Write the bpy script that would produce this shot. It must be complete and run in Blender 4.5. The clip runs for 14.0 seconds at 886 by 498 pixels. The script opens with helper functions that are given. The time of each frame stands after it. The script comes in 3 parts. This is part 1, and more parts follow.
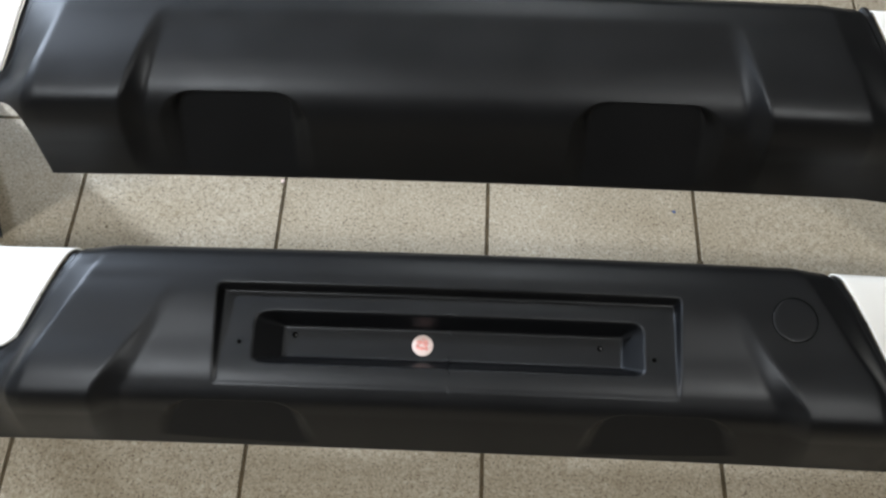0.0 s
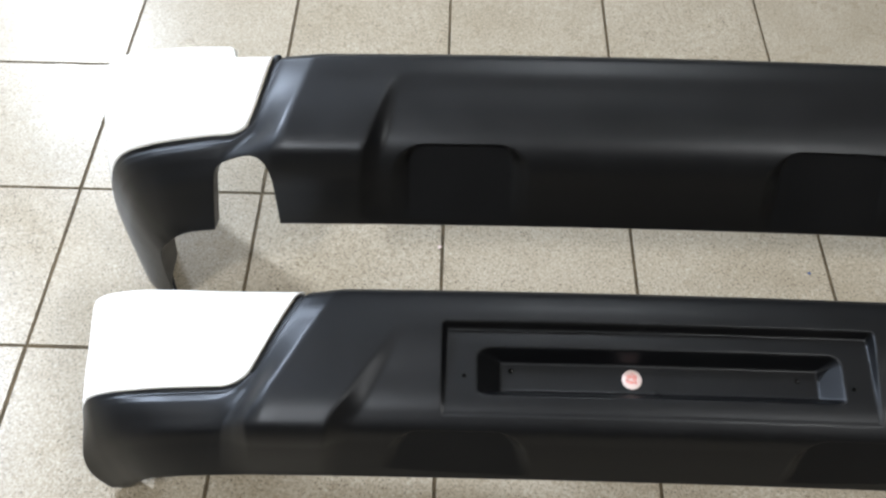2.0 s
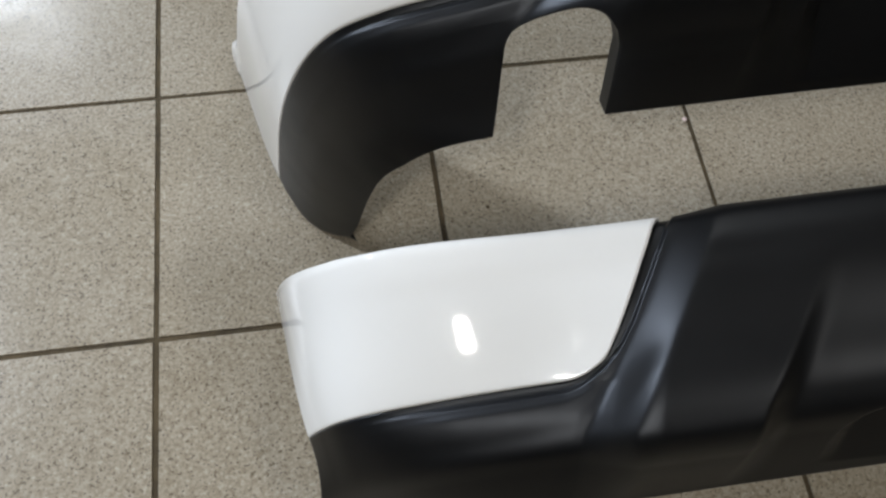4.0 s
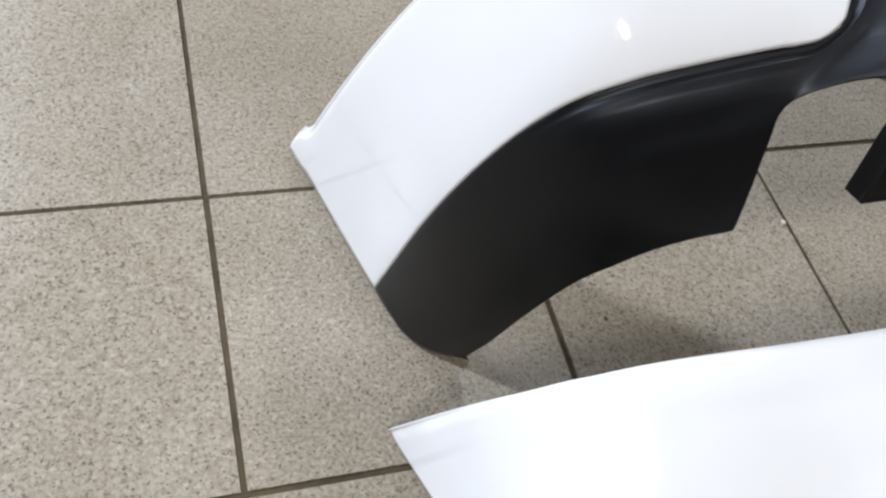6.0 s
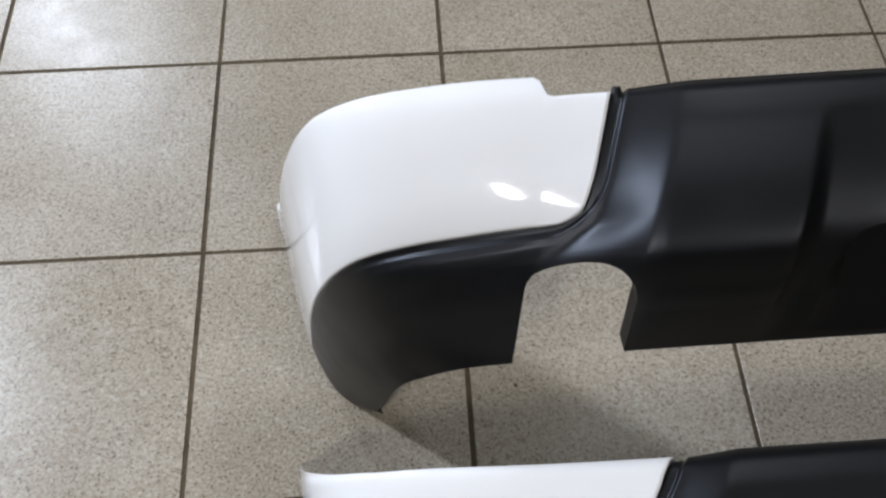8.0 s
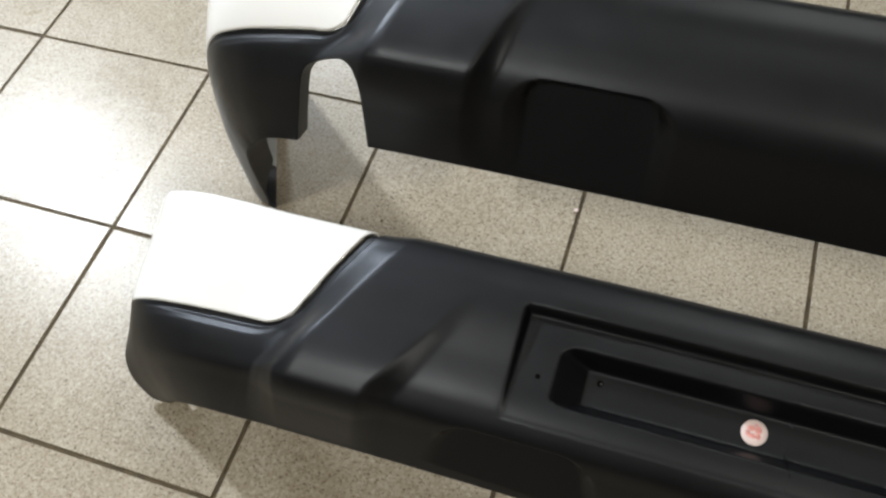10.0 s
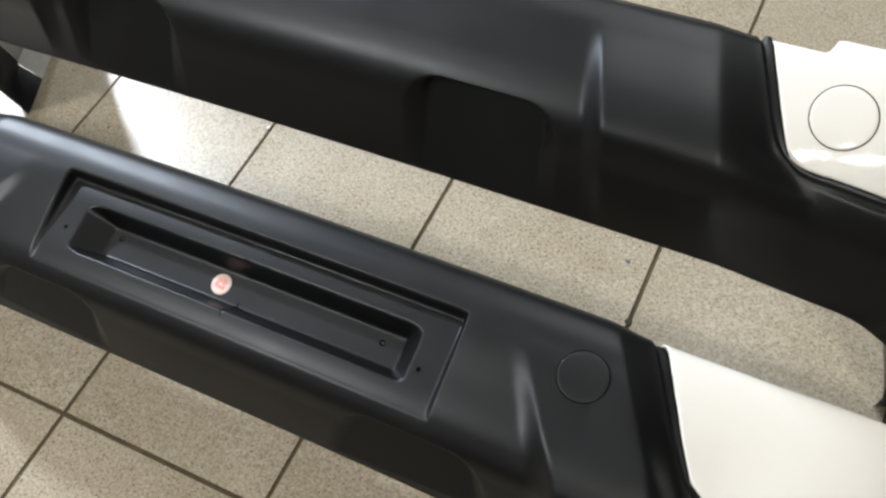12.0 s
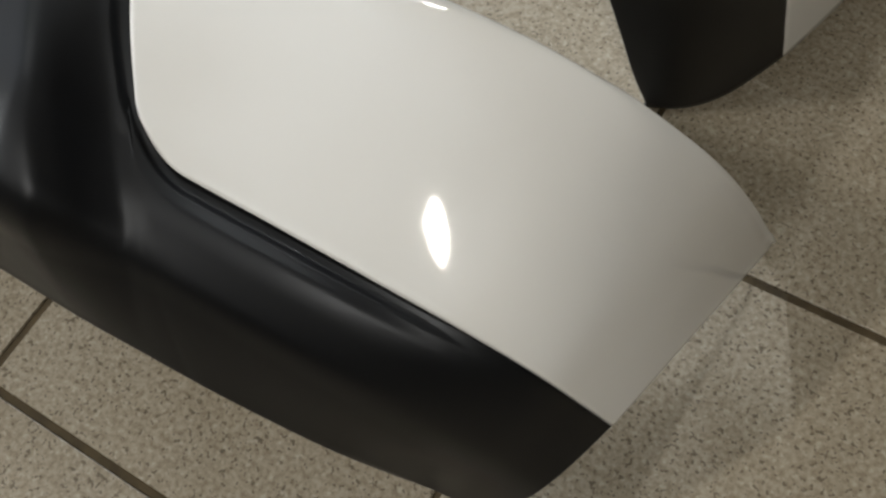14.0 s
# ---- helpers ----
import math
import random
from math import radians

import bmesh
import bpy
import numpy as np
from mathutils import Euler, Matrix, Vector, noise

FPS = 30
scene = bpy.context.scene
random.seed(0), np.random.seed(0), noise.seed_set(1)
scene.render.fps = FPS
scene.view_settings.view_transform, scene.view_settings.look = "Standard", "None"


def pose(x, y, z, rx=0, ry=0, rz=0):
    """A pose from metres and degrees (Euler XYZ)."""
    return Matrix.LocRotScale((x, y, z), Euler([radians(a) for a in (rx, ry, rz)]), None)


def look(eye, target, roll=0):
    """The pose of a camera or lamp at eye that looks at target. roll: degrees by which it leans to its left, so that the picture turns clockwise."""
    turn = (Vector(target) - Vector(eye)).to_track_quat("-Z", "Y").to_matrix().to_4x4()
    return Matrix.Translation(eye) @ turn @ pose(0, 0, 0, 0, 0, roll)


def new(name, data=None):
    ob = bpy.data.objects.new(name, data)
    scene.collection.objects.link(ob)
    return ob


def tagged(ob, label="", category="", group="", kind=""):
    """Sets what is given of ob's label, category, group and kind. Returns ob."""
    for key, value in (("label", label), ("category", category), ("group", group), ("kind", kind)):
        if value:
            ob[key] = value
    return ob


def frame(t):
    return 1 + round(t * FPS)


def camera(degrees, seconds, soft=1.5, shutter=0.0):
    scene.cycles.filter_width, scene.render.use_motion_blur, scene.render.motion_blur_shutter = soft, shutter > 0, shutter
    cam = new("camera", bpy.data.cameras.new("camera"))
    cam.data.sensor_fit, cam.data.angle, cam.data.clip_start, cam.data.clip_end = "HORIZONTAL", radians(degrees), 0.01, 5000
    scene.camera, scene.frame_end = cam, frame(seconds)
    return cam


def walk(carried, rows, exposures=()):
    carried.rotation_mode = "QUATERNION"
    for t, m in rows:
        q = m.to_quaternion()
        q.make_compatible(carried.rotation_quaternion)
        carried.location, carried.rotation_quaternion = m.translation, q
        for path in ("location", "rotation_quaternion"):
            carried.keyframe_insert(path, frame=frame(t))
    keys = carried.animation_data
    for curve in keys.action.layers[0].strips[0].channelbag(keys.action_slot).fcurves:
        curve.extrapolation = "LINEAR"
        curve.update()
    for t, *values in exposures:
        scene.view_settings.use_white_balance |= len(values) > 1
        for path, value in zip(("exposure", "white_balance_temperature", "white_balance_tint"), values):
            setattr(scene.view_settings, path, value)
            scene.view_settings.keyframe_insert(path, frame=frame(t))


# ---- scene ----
from mathutils.bvhtree import BVHTree

cam = camera(51.9, 14.0, soft=2.5)
PATH = [
    (0, (0.666, -0.969, 1.32), (0.615, -0.004, -0.431), -0.7),
    (0.5, (0.56, -0.958, 1.321), (0.573, 0.079, -0.389), 3.2),
    (1, (0.422, -0.971, 1.34), (0.561, 0.13, -0.324), 5.6),
    (1.5, (0.422, -1.04, 1.354), (0.52, 0.12, -0.272), 4.3),
    (2, (0.367, -1.119, 1.343), (0.348, 0.073, -0.263), 0.8),
    (2.5, (0.19, -1.1, 1.319), (0.308, 0.06, -0.306), 3.5),
    (3, (0.001, -1.044, 1.29), (0.199, 0.065, -0.362), 4.3),
    (3.5, (-0.041, -0.905, 1.194), (0.102, 0.058, -0.553), 2.2),
    (3.7, (-0.061, -0.843, 1.092), (0.086, 0.084, -0.673), 2.3),
    (5.8, (-0.384, -0.691, 0.805), (0.186, 0.355, -0.802), 16.9),
    (6, (-0.385, -0.662, 0.815), (0.171, 0.423, -0.77), 16.0),
    (6.5, (-0.342, -0.591, 0.842), (0.132, 0.555, -0.727), 13.5),
    (7, (-0.226, -0.538, 0.881), (0.098, 0.6, -0.732), 7.0),
    (7.5, (-0.122, -0.551, 0.985), (0.095, 0.506, -0.699), 3.6),
    (8, (-0.059, -0.664, 1.077), (0.004, 0.369, -0.634), 0.0),
    (8.2, (-0.026, -0.74, 1.099), (-0.018, 0.313, -0.601), 1.9),
    (10.3, (0.587, -0.975, 1.173), (0.114, 0.033, -0.489), -6.7),
    (10.5, (0.666, -0.997, 1.186), (0.18, 0.038, -0.455), -6.0),
    (11, (0.863, -0.95, 1.202), (0.331, 0.053, -0.444), -9.8),
    (11.5, (1.069, -0.864, 1.194), (0.43, 0.044, -0.47), -13.3),
    (12, (1.218, -0.875, 1.163), (0.547, 0.032, -0.488), -12.6),
    (12.5, (1.354, -0.876, 1.114), (0.681, 0.044, -0.529), -11.5),
    (13, (1.427, -0.783, 0.923), (0.783, 0.082, -0.761), -10.1),
    (13.5, (1.505, -0.711, 0.743), (0.876, 0.036, -1.003), -9.9),
    (14, (1.525, -0.665, 0.633), (0.908, -0.017, -1.156), -14.0),
]
EXPOSURE = [(0, 1.02, 6240, 8), (1, 1.14, 6340, 9), (2, 1.17, 6140, 9), (3, 0.9, 6110, 9), (3.6, 0.07, 6360, 9), (6, 0.52, 6090, 13), (6.5, 0.29, 6090, 13), (7, 0.33, 6090, 13), (8, 0.25, 6080, 13), (8.3, 0.31, 6080, 13), (10.3, 0.87, 6620, 8), (11, 1.15, 6570, 8), (11.5, 1.0, 6600, 8), (12, 1.22, 6510, 8), (12.5, 1.27, 6430, 8), (13, 0.84, 6560, 9), (13.5, 0.74, 6500, 9), (14, 0.74, 6440, 8)]
walk(cam, [(t, look(eye, target, roll)) for t, eye, target, roll in PATH], EXPOSURE)

# ---- light ----
world = bpy.data.worlds.new("world")
scene.world = world
world.use_nodes = True
world.node_tree.nodes["Background"].inputs[0].default_value = (0.75, 0.8, 0.9, 1)
world.node_tree.nodes["Background"].inputs[1].default_value = 0.02

ROOM = (-5.25, 5.25, -5.6, 6.65, 3.1)  # x0, x1, y0, y1, height


def area_lamp(name, x, y, z, sx, sy, watts, colour):
    data = bpy.data.lights.new(name, "AREA")
    data.shape, data.size, data.size_y, data.energy, data.color = "RECTANGLE", sx, sy, watts, colour
    ob = new(name, data)
    ob.matrix_world = pose(x, y, z)
    return ob


COOL, NEUTRAL, WARM = (0.84, 0.905, 1.0), (1.0, 0.96, 0.90), (1.0, 0.925, 0.82)
# x, y, length, watts, colour
# all out of view; the last is an added fill without a known source
TUBES = ((-2.75, 1.25, 0.3, 150, COOL), (-2.05, 3.45, 0.6, 88, COOL), (-0.82, -2.06, 0.35, 31, NEUTRAL), (2.15, -2.2, 0.3, 20, WARM), (0.9, 1.0, 0.9, 8, NEUTRAL))
for tx, ty, long, watts, colour in TUBES:
    area_lamp("unseen_tube_light", tx, ty, ROOM[4] - 0.11, 0.12, long, watts, colour)


# ---- materials ----
def material(name, rough=0.5, metal=0.0, spec=0.5):
    m = bpy.data.materials.new(name)
    m.use_nodes = True
    n = m.node_tree.nodes
    b = n["Principled BSDF"]
    b.inputs["Roughness"].default_value, b.inputs["Metallic"].default_value = rough, metal
    b.inputs["Specular IOR Level"].default_value = spec
    return m, m.node_tree, b


def node(tree, kind, **values):
    n = tree.nodes.new(kind)
    for k, v in values.items():
        n.inputs[k.replace("_", " ")].default_value = v
    return n


def ramp(tree, source, stops):
    r = tree.nodes.new("ShaderNodeValToRGB")
    els = r.color_ramp.elements
    while len(els) < len(stops):
        els.new(0.5)
    for e, (p, c) in zip(els, stops):
        e.position, e.color = p, (*c, 1)
    tree.links.new(source, r.inputs[0])
    return r.outputs[0]


def mixed(tree, fac, a, b, how="MIX"):
    m = tree.nodes.new("ShaderNodeMix")
    m.data_type, m.blend_type = "RGBA", how
    for i, v in ((0, fac), (6, a), (7, b)):
        if isinstance(v, (int, float)):
            m.inputs[i].default_value = v
        elif isinstance(v, tuple):
            m.inputs[i].default_value = (*v, 1)
        else:
            tree.links.new(v, m.inputs[i])
    return m.outputs[2]


def bump(tree, b, height, strength, distance):
    n = tree.nodes.new("ShaderNodeBump")
    n.inputs["Strength"].default_value, n.inputs["Distance"].default_value = strength, distance
    tree.links.new(height, n.inputs["Height"])
    tree.links.new(n.outputs[0], b.inputs["Normal"])


def coords(tree, random=False):
    """Object coordinates, shifted from object to object when random."""
    tc = tree.nodes.new("ShaderNodeTexCoord")
    if not random:
        return tc.outputs["Object"]
    info = tree.nodes.new("ShaderNodeObjectInfo")
    mul = tree.nodes.new("ShaderNodeVectorMath")
    mul.operation = "MULTIPLY_ADD"
    tree.links.new(info.outputs["Random"], mul.inputs[0])
    mul.inputs[1].default_value = (37.0, 53.0, 11.0)
    tree.links.new(tc.outputs["Object"], mul.inputs[2])
    return mul.outputs[0]


def noise_tex(tree, co, scale, detail=3, rough=0.55):
    n = node(tree, "ShaderNodeTexNoise", Scale=scale, Detail=detail, Roughness=rough)
    tree.links.new(co, n.inputs["Vector"])
    return n.outputs["Fac"]


def tile_material():
    m, t, b = material("speckled_tile", 0.3, spec=0.33)
    co = coords(t, True)
    base = ramp(t, noise_tex(t, co, 235, 2), ((0.34, (0.270, 0.230, 0.170)), (0.5, (0.352, 0.308, 0.238)), (0.66, (0.418, 0.373, 0.298))))
    dark = ramp(t, noise_tex(t, co, 290, 1, 0.5), ((0.61, (0, 0, 0)), (0.68, (0.85, 0.85, 0.85))))
    base = mixed(t, dark, base, (0.12, 0.098, 0.07))
    pale = ramp(t, noise_tex(t, co, 210, 1), ((0.60, (0, 0, 0)), (0.72, (0.8, 0.8, 0.8))))
    base = mixed(t, pale, base, (0.49, 0.447, 0.37))
    grime = ramp(t, noise_tex(t, co, 5, 5, 0.6), ((0.3, (0.84, 0.82, 0.78)), (0.65, (1, 1, 1))))
    base = mixed(t, 1.0, base, grime, "MULTIPLY")
    t.links.new(base, b.inputs["Base Color"])
    rough = ramp(t, noise_tex(t, co, 9, 4), ((0.3, (0.25, 0.25, 0.25)), (0.7, (0.36, 0.36, 0.36))))
    t.links.new(rough, b.inputs["Roughness"])
    bump(t, b, noise_tex(t, co, 150, 3), 0.25, 0.0008)
    return m


def grout_material():
    m, t, b = material("brown_grout", 0.85)
    co = coords(t)
    t.links.new(ramp(t, noise_tex(t, co, 30, 5), ((0.3, (0.038, 0.027, 0.012)), (0.7, (0.098, 0.071, 0.035)))), b.inputs["Base Color"])
    bump(t, b, noise_tex(t, co, 400, 3), 0.5, 0.001)
    return m


def plastic_material():
    m, t, b = material("black_textured_plastic", 0.42, spec=0.42)
    b.inputs["Specular Tint"].default_value = (0.86, 0.91, 1.0, 1)
    co = coords(t)
    t.links.new(ramp(t, noise_tex(t, co, 7, 5, 0.6), ((0.3, (0.0022, 0.0023, 0.0027)), (0.7, (0.0034, 0.0035, 0.004)))), b.inputs["Base Color"])
    t.links.new(ramp(t, noise_tex(t, co, 14, 5), ((0.3, (0.375, 0.375, 0.375)), (0.7, (0.445, 0.445, 0.445)))), b.inputs["Roughness"])
    bump(t, b, noise_tex(t, co, 1500, 2), 0.12, 0.0004)
    return m


def paint_material():
    m, t, b = material("white_car_paint", 0.55, spec=0.25)
    co = coords(t)
    t.links.new(ramp(t, noise_tex(t, co, 4, 4), ((0.3, (0.88, 0.885, 0.88)), (0.7, (0.905, 0.905, 0.895)))), b.inputs["Base Color"])
    b.inputs["Coat Weight"].default_value, b.inputs["Coat Roughness"].default_value = 1.0, 0.06
    bump(t, b, noise_tex(t, co, 260, 2), 0.02, 0.0004)
    return m


def plain_material(name, colour, rough, spec=0.5, spread=0.1, scale=40):
    m, t, b = material(name, rough, spec=spec)
    lo, hi = (tuple(c * k for c in colour) for k in (1 - spread, 1 + spread))
    t.links.new(ramp(t, noise_tex(t, coords(t), scale, 4), ((0.3, lo), (0.7, hi))), b.inputs["Base Color"])
    return m


def glow_material(name, colour, strength):
    m, t, b = material(name, 0.4)
    b.inputs["Base Color"].default_value = (0.8, 0.8, 0.8, 1)
    b.inputs["Emission Color"].default_value, b.inputs["Emission Strength"].default_value = (*colour, 1), strength
    return m


TILE, GROUT, PLASTIC, PAINT = tile_material(), grout_material(), plastic_material(), paint_material()
WALL = plain_material("grey_wall_paint", (0.42, 0.43, 0.44), 0.7)
# unseen walls made dark so that the black plastic reflects less light
UNSEEN_DARK_WALL = plain_material("unseen_wall_dark_for_reflections", (0.06, 0.06, 0.062), 0.7)
CEILING = plain_material("white_ceiling_paint", (0.76, 0.77, 0.78), 0.8)
# colours the shade inside holes and gaps; also the dark strokes
DEEP_BLACK = plain_material("deep_black", (0.001, 0.001, 0.001), 0.9, spec=0.05)
STEEL = plain_material("dark_clip_metal", (0.05, 0.05, 0.052), 0.35)
PAPER = plain_material("sticker_paper", (0.77, 0.63, 0.61), 0.45)
RED = plain_material("sticker_print", (0.70, 0.31, 0.28), 0.45, spread=0.3, scale=300)
BLUE = plain_material("blue_ink", (0.06, 0.09, 0.2), 0.5)
BACK = plain_material("unpainted_grey_back", (0.36, 0.37, 0.37), 0.6)
ENAMEL = plain_material("white_enamel", (0.75, 0.75, 0.74), 0.4)
TUBE = glow_material("tube_glow", (0.96, 1.0, 0.97), 6.0)


# ---- mesh helpers ----
def mesh_object(name, verts, faces, mat, parent=None, label="", smooth=False):
    me = bpy.data.meshes.new(name)
    me.from_pydata([tuple(map(float, v)) for v in verts], [], faces)
    me.materials.append(mat)
    if smooth:
        me.polygons.foreach_set("use_smooth", [True] * len(me.polygons))
    me.update()
    ob = new(name, me)
    ob.parent = parent
    return tagged(ob, label) if label else ob


def part(name, bm, mat, parent, label=""):
    me = bpy.data.meshes.new(name)
    bm.to_mesh(me)
    bm.free()
    me.materials.append(mat)
    ob = new(name, me)
    ob.parent = parent
    return tagged(ob, label) if label else ob


def box(bm, x0, x1, y0, y1, z0, z1):
    m = Matrix.Translation(((x0 + x1) / 2, (y0 + y1) / 2, (z0 + z1) / 2)) @ Matrix.Diagonal((x1 - x0, y1 - y0, z1 - z0, 1))
    return bmesh.ops.create_cube(bm, size=1, matrix=m)["verts"]


def smooth(x, a, b):
    t = np.clip((np.asarray(x, float) - a) / (b - a), 0, 1)
    return t * t * (3 - 2 * t)


# ---- room ----
X0, X1, Y0, Y1, TOP = ROOM
# closing walls out of view; east and south are dark to dim reflections
for wname, dims in (("wall_west", (X0 - 0.15, X0, Y0 - 0.15, Y1 + 0.15)), ("wall_east", (X1, X1 + 0.15, Y0 - 0.15, Y1 + 0.15)),
                    ("wall_south", (X0, X1, Y0 - 0.15, Y0)), ("wall_north", (X0, X1, Y1, Y1 + 0.15))):
    bm = bmesh.new()
    box(bm, *dims, -0.1, TOP)
    tagged(part(wname, bm, UNSEEN_DARK_WALL if wname in ("wall_east", "wall_south") else WALL, None), "plain unseen wall, made dark to dim reflections and bounce" if wname in ("wall_east", "wall_south") else "plain grey painted workshop wall", "wall", kind="structure")
bm = bmesh.new()
box(bm, X0 - 0.15, X1 + 0.15, Y0 - 0.15, Y1 + 0.15, TOP, TOP + 0.1)
tagged(part("ceiling", bm, CEILING, None), "plain white painted ceiling", "ceiling", kind="structure")


def unseen_ceiling_lamp(x, y, long):
    """An assumed batten with two fluorescent tubes, out of view under the ceiling."""
    lamp = tagged(new("unseen_ceiling_lamp"), "assumed white fluorescent batten with two tubes, out of view on the ceiling", "lamp", "ceiling lamps")
    lamp.matrix_world = pose(x, y, TOP)
    bm = bmesh.new()
    box(bm, -0.1, 0.1, -long / 2 - 0.03, long / 2 + 0.03, -0.05, 0)
    bmesh.ops.bevel(bm, geom=bm.edges[:], offset=0.008, segments=2, affect="EDGES")
    part("housing", bm, ENAMEL, lamp)
    for dx in (-0.06, 0.06):
        bm = bmesh.new()
        bmesh.ops.create_cone(bm, segments=14, cap_ends=True, radius1=0.014, radius2=0.014, depth=long, matrix=pose(dx, 0, -0.075, 90))
        part("tube", bm, TUBE, lamp, "glowing white tube")


# an assumed fixture over each light, the added fill included
for tx, ty, long, watts, colour in TUBES:
    unseen_ceiling_lamp(tx, ty, long)


# ---- bumpers ----
def curve(knots, x):
    """Smooth interpolation of rows through knots (first column: the parameter)."""
    k = np.array(knots, float)
    p, v = k[:, 0], k[:, 1:]
    m = np.gradient(v, p, axis=0)
    x = np.clip(x, p[0], p[-1])
    i = np.clip(np.searchsorted(p, x, side="right") - 1, 0, len(p) - 2)
    h = (p[i + 1] - p[i])[..., None]
    t = ((x - p[i]) / h[..., 0])[..., None]
    return (2 * t**3 - 3 * t**2 + 1) * v[i] + (t**3 - 2 * t**2 + t) * h * m[i] + (-2 * t**3 + 3 * t**2) * v[i + 1] + (t**3 - t**2) * h * m[i + 1]


def lin(knots, x):
    k = np.array(knots, float)
    return np.interp(x, k[:, 0], k[:, 1])


def rounded(dx, dy, hx, hy, r):
    """Signed distance to a rounded rectangle."""
    qx, qy = np.abs(dx) - hx + r, np.abs(dy) - hy + r
    return np.hypot(np.maximum(qx, 0), np.maximum(qy, 0)) + np.minimum(np.maximum(qx, qy), 0) - r


class Shell:
    """A bumper skin as a grid of rows (down its section) and columns (along its length)."""

    def __init__(self, spec):
        self.spec = s = spec
        prof = np.array(s["profile"], float)
        d = np.r_[0, np.cumsum(np.hypot(*np.diff(prof, axis=0).T))]
        self.length = d[-1]
        self.knots = np.c_[d, prof]
        n_white, n_low = 72, 96
        bands = [(1, f) for f in np.linspace(0, 1, 260)] + [(2, f) for f in np.linspace(0, 1, 37)[1:]] + [(3, f) for f in np.linspace(0, 1, 130)[1:] ** 1.25]
        cols = [(-1, b, f) for b, f in bands[::-1]] + [(1, b, f) for b, f in bands[1:]]
        self.side, self.band, self.f = (np.array(c, float) for c in zip(*cols))
        self.band = self.band.astype(int)
        self.iw = n_white
        self.paint_low = vw = s["white_low"] + s["low_right"] * (self.side > 0)
        L, r = self.length, s["white_round"]
        run = self.f * s["end_run"]
        # the rear edge: a turned-back lip, and a tab at the very end
        top = s["lip_top"] + (s["lip"] - s["lip_top"]) * smooth(self.f, 0.12, 0.6) - s["tab_out"] * smooth(self.f, 0.945, 0.965)
        away = self.f * 0.33
        for _ in range(4):  # the rounded corner, by the distance of each column from the split
            # a notch in it beside the split
            self.first = first = np.where(self.band == 3, s["rise"] + (top - s["rise"]) * smooth(away, s["notch"], s["notch"] + 0.014), s["rise"])
            t = np.clip(1 - run / r, 0, 1)
            self.low = low = np.where(self.band == 3, vw - r * (1 - np.sqrt(1 - t**2)), vw - r * np.where(self.band == 2, smooth(self.f, 0, 1), 0))
            rows = [first + (low - first) * i / n_white for i in range(n_white + 1)]
            bottom = L - s["corner"] * np.where(self.band == 3, smooth(self.f, 0.86, 1), 0) ** 2
            rows += [low + (bottom - low) * i / n_low for i in range(1, n_low + 1)]
            self.sv = np.array(rows)
            self.layout()
            run = np.where(self.band == 3, np.maximum(self.a[n_white] - self.edge(low), 0), 0)
            away = np.where(self.band == 3, self.a[0] - self.b2[0], 0)
        if s["cutout"]:
            self.cut()
        self.base()

    def split(self, sv):
        """Where the painted panel begins; on one side a little nearer to the middle."""
        s = self.spec
        return lin(s["split"], sv) - s["split_right"] * (self.side > 0) * (1 - 0.75 * smooth(sv, 0, s["white_low"]))

    def edge(self, sv):
        """The inner edge of the painted panel, drawn on straight below its corner."""
        s = self.spec
        vw = s["white_low"]
        slope = (lin(s["split"], vw) - lin(s["split"], vw - 0.03)) / 0.03
        return self.split(np.minimum(sv, vw)) + 0.001 * smooth(sv, vw - 0.014, vw) + slope * np.maximum(sv - vw, 0)

    def crease(self, sv, side):
        """Where the side panel breaks into the bevel beside the paint."""
        return lin(self.spec["bevel"], sv) - self.spec["shift"] * side

    def cut(self):
        """Draw the rows of the exhaust opening's columns up to its arch, where they end."""
        top, share = self.spec["cutout"]
        n = len(self.sv) - 1 - self.iw
        rows = round(n * share)
        self.cut_row = self.iw + rows
        for c in np.where((self.side < 0) & (self.band == 2))[0]:
            low = self.low[c]
            edge = low + (self.length - low) * rows / n
            arch = edge - (edge - top) * max(0.0, 1 - abs(2 * self.f[c] - 1) ** 2.2) ** (1 / 2.1)
            i = np.arange(rows + 1)
            self.sv[self.iw : self.cut_row + 1, c] = low + (arch - low) * i / rows

    def layout(self):
        s, sv = self.spec, self.sv
        b1, b2 = self.crease(sv, self.side[None]), sum(self.split(sv + d) for d in np.linspace(-0.014, 0.014, 9)) / 9
        back = np.minimum(sv, 0)[..., None]
        pos = curve(self.knots, np.maximum(sv, 0)) + back * np.array((-0.976, 0.217))
        ends = [curve(e, np.maximum(sv, 0)) for e in (s["end_left"], s["end_right"])]
        end = np.where((self.side < 0)[None, :, None], ends[0], ends[1]) + back * np.array((0, -1.3, 0))
        f, band = self.f[None], self.band[None]
        # how the flat face turns round the corner: (distance from the middle, share of the way to the end)
        ways = np.array([s["way_top"], s["way_mid"], s["way_low"]], float)
        knots = np.array([[np.interp(sv, (0, s["white_low"], self.length), ways[:, q, c]) for q in range(ways.shape[1])] for c in (0, 1)])
        last = knots.shape[1] - 1
        swell = np.sin(np.pi * np.clip((sv - s["white_low"]) / (self.length - s["white_low"]), 0, 1) ** s["sag"])
        swell = swell * np.where(self.side < 0, *s["bulge"])[None]
        share = np.arange(last + 1)[:, None, None] / last
        knots[0] += swell * share**3 + s["reach_right"] * ((self.side > 0)[None] * (1 - smooth(sv, s["white_low"], self.length)))[None] * share**2
        knots[1] += s["right_more"] * (self.side > 0)[None, None] * np.sin(np.pi * share)

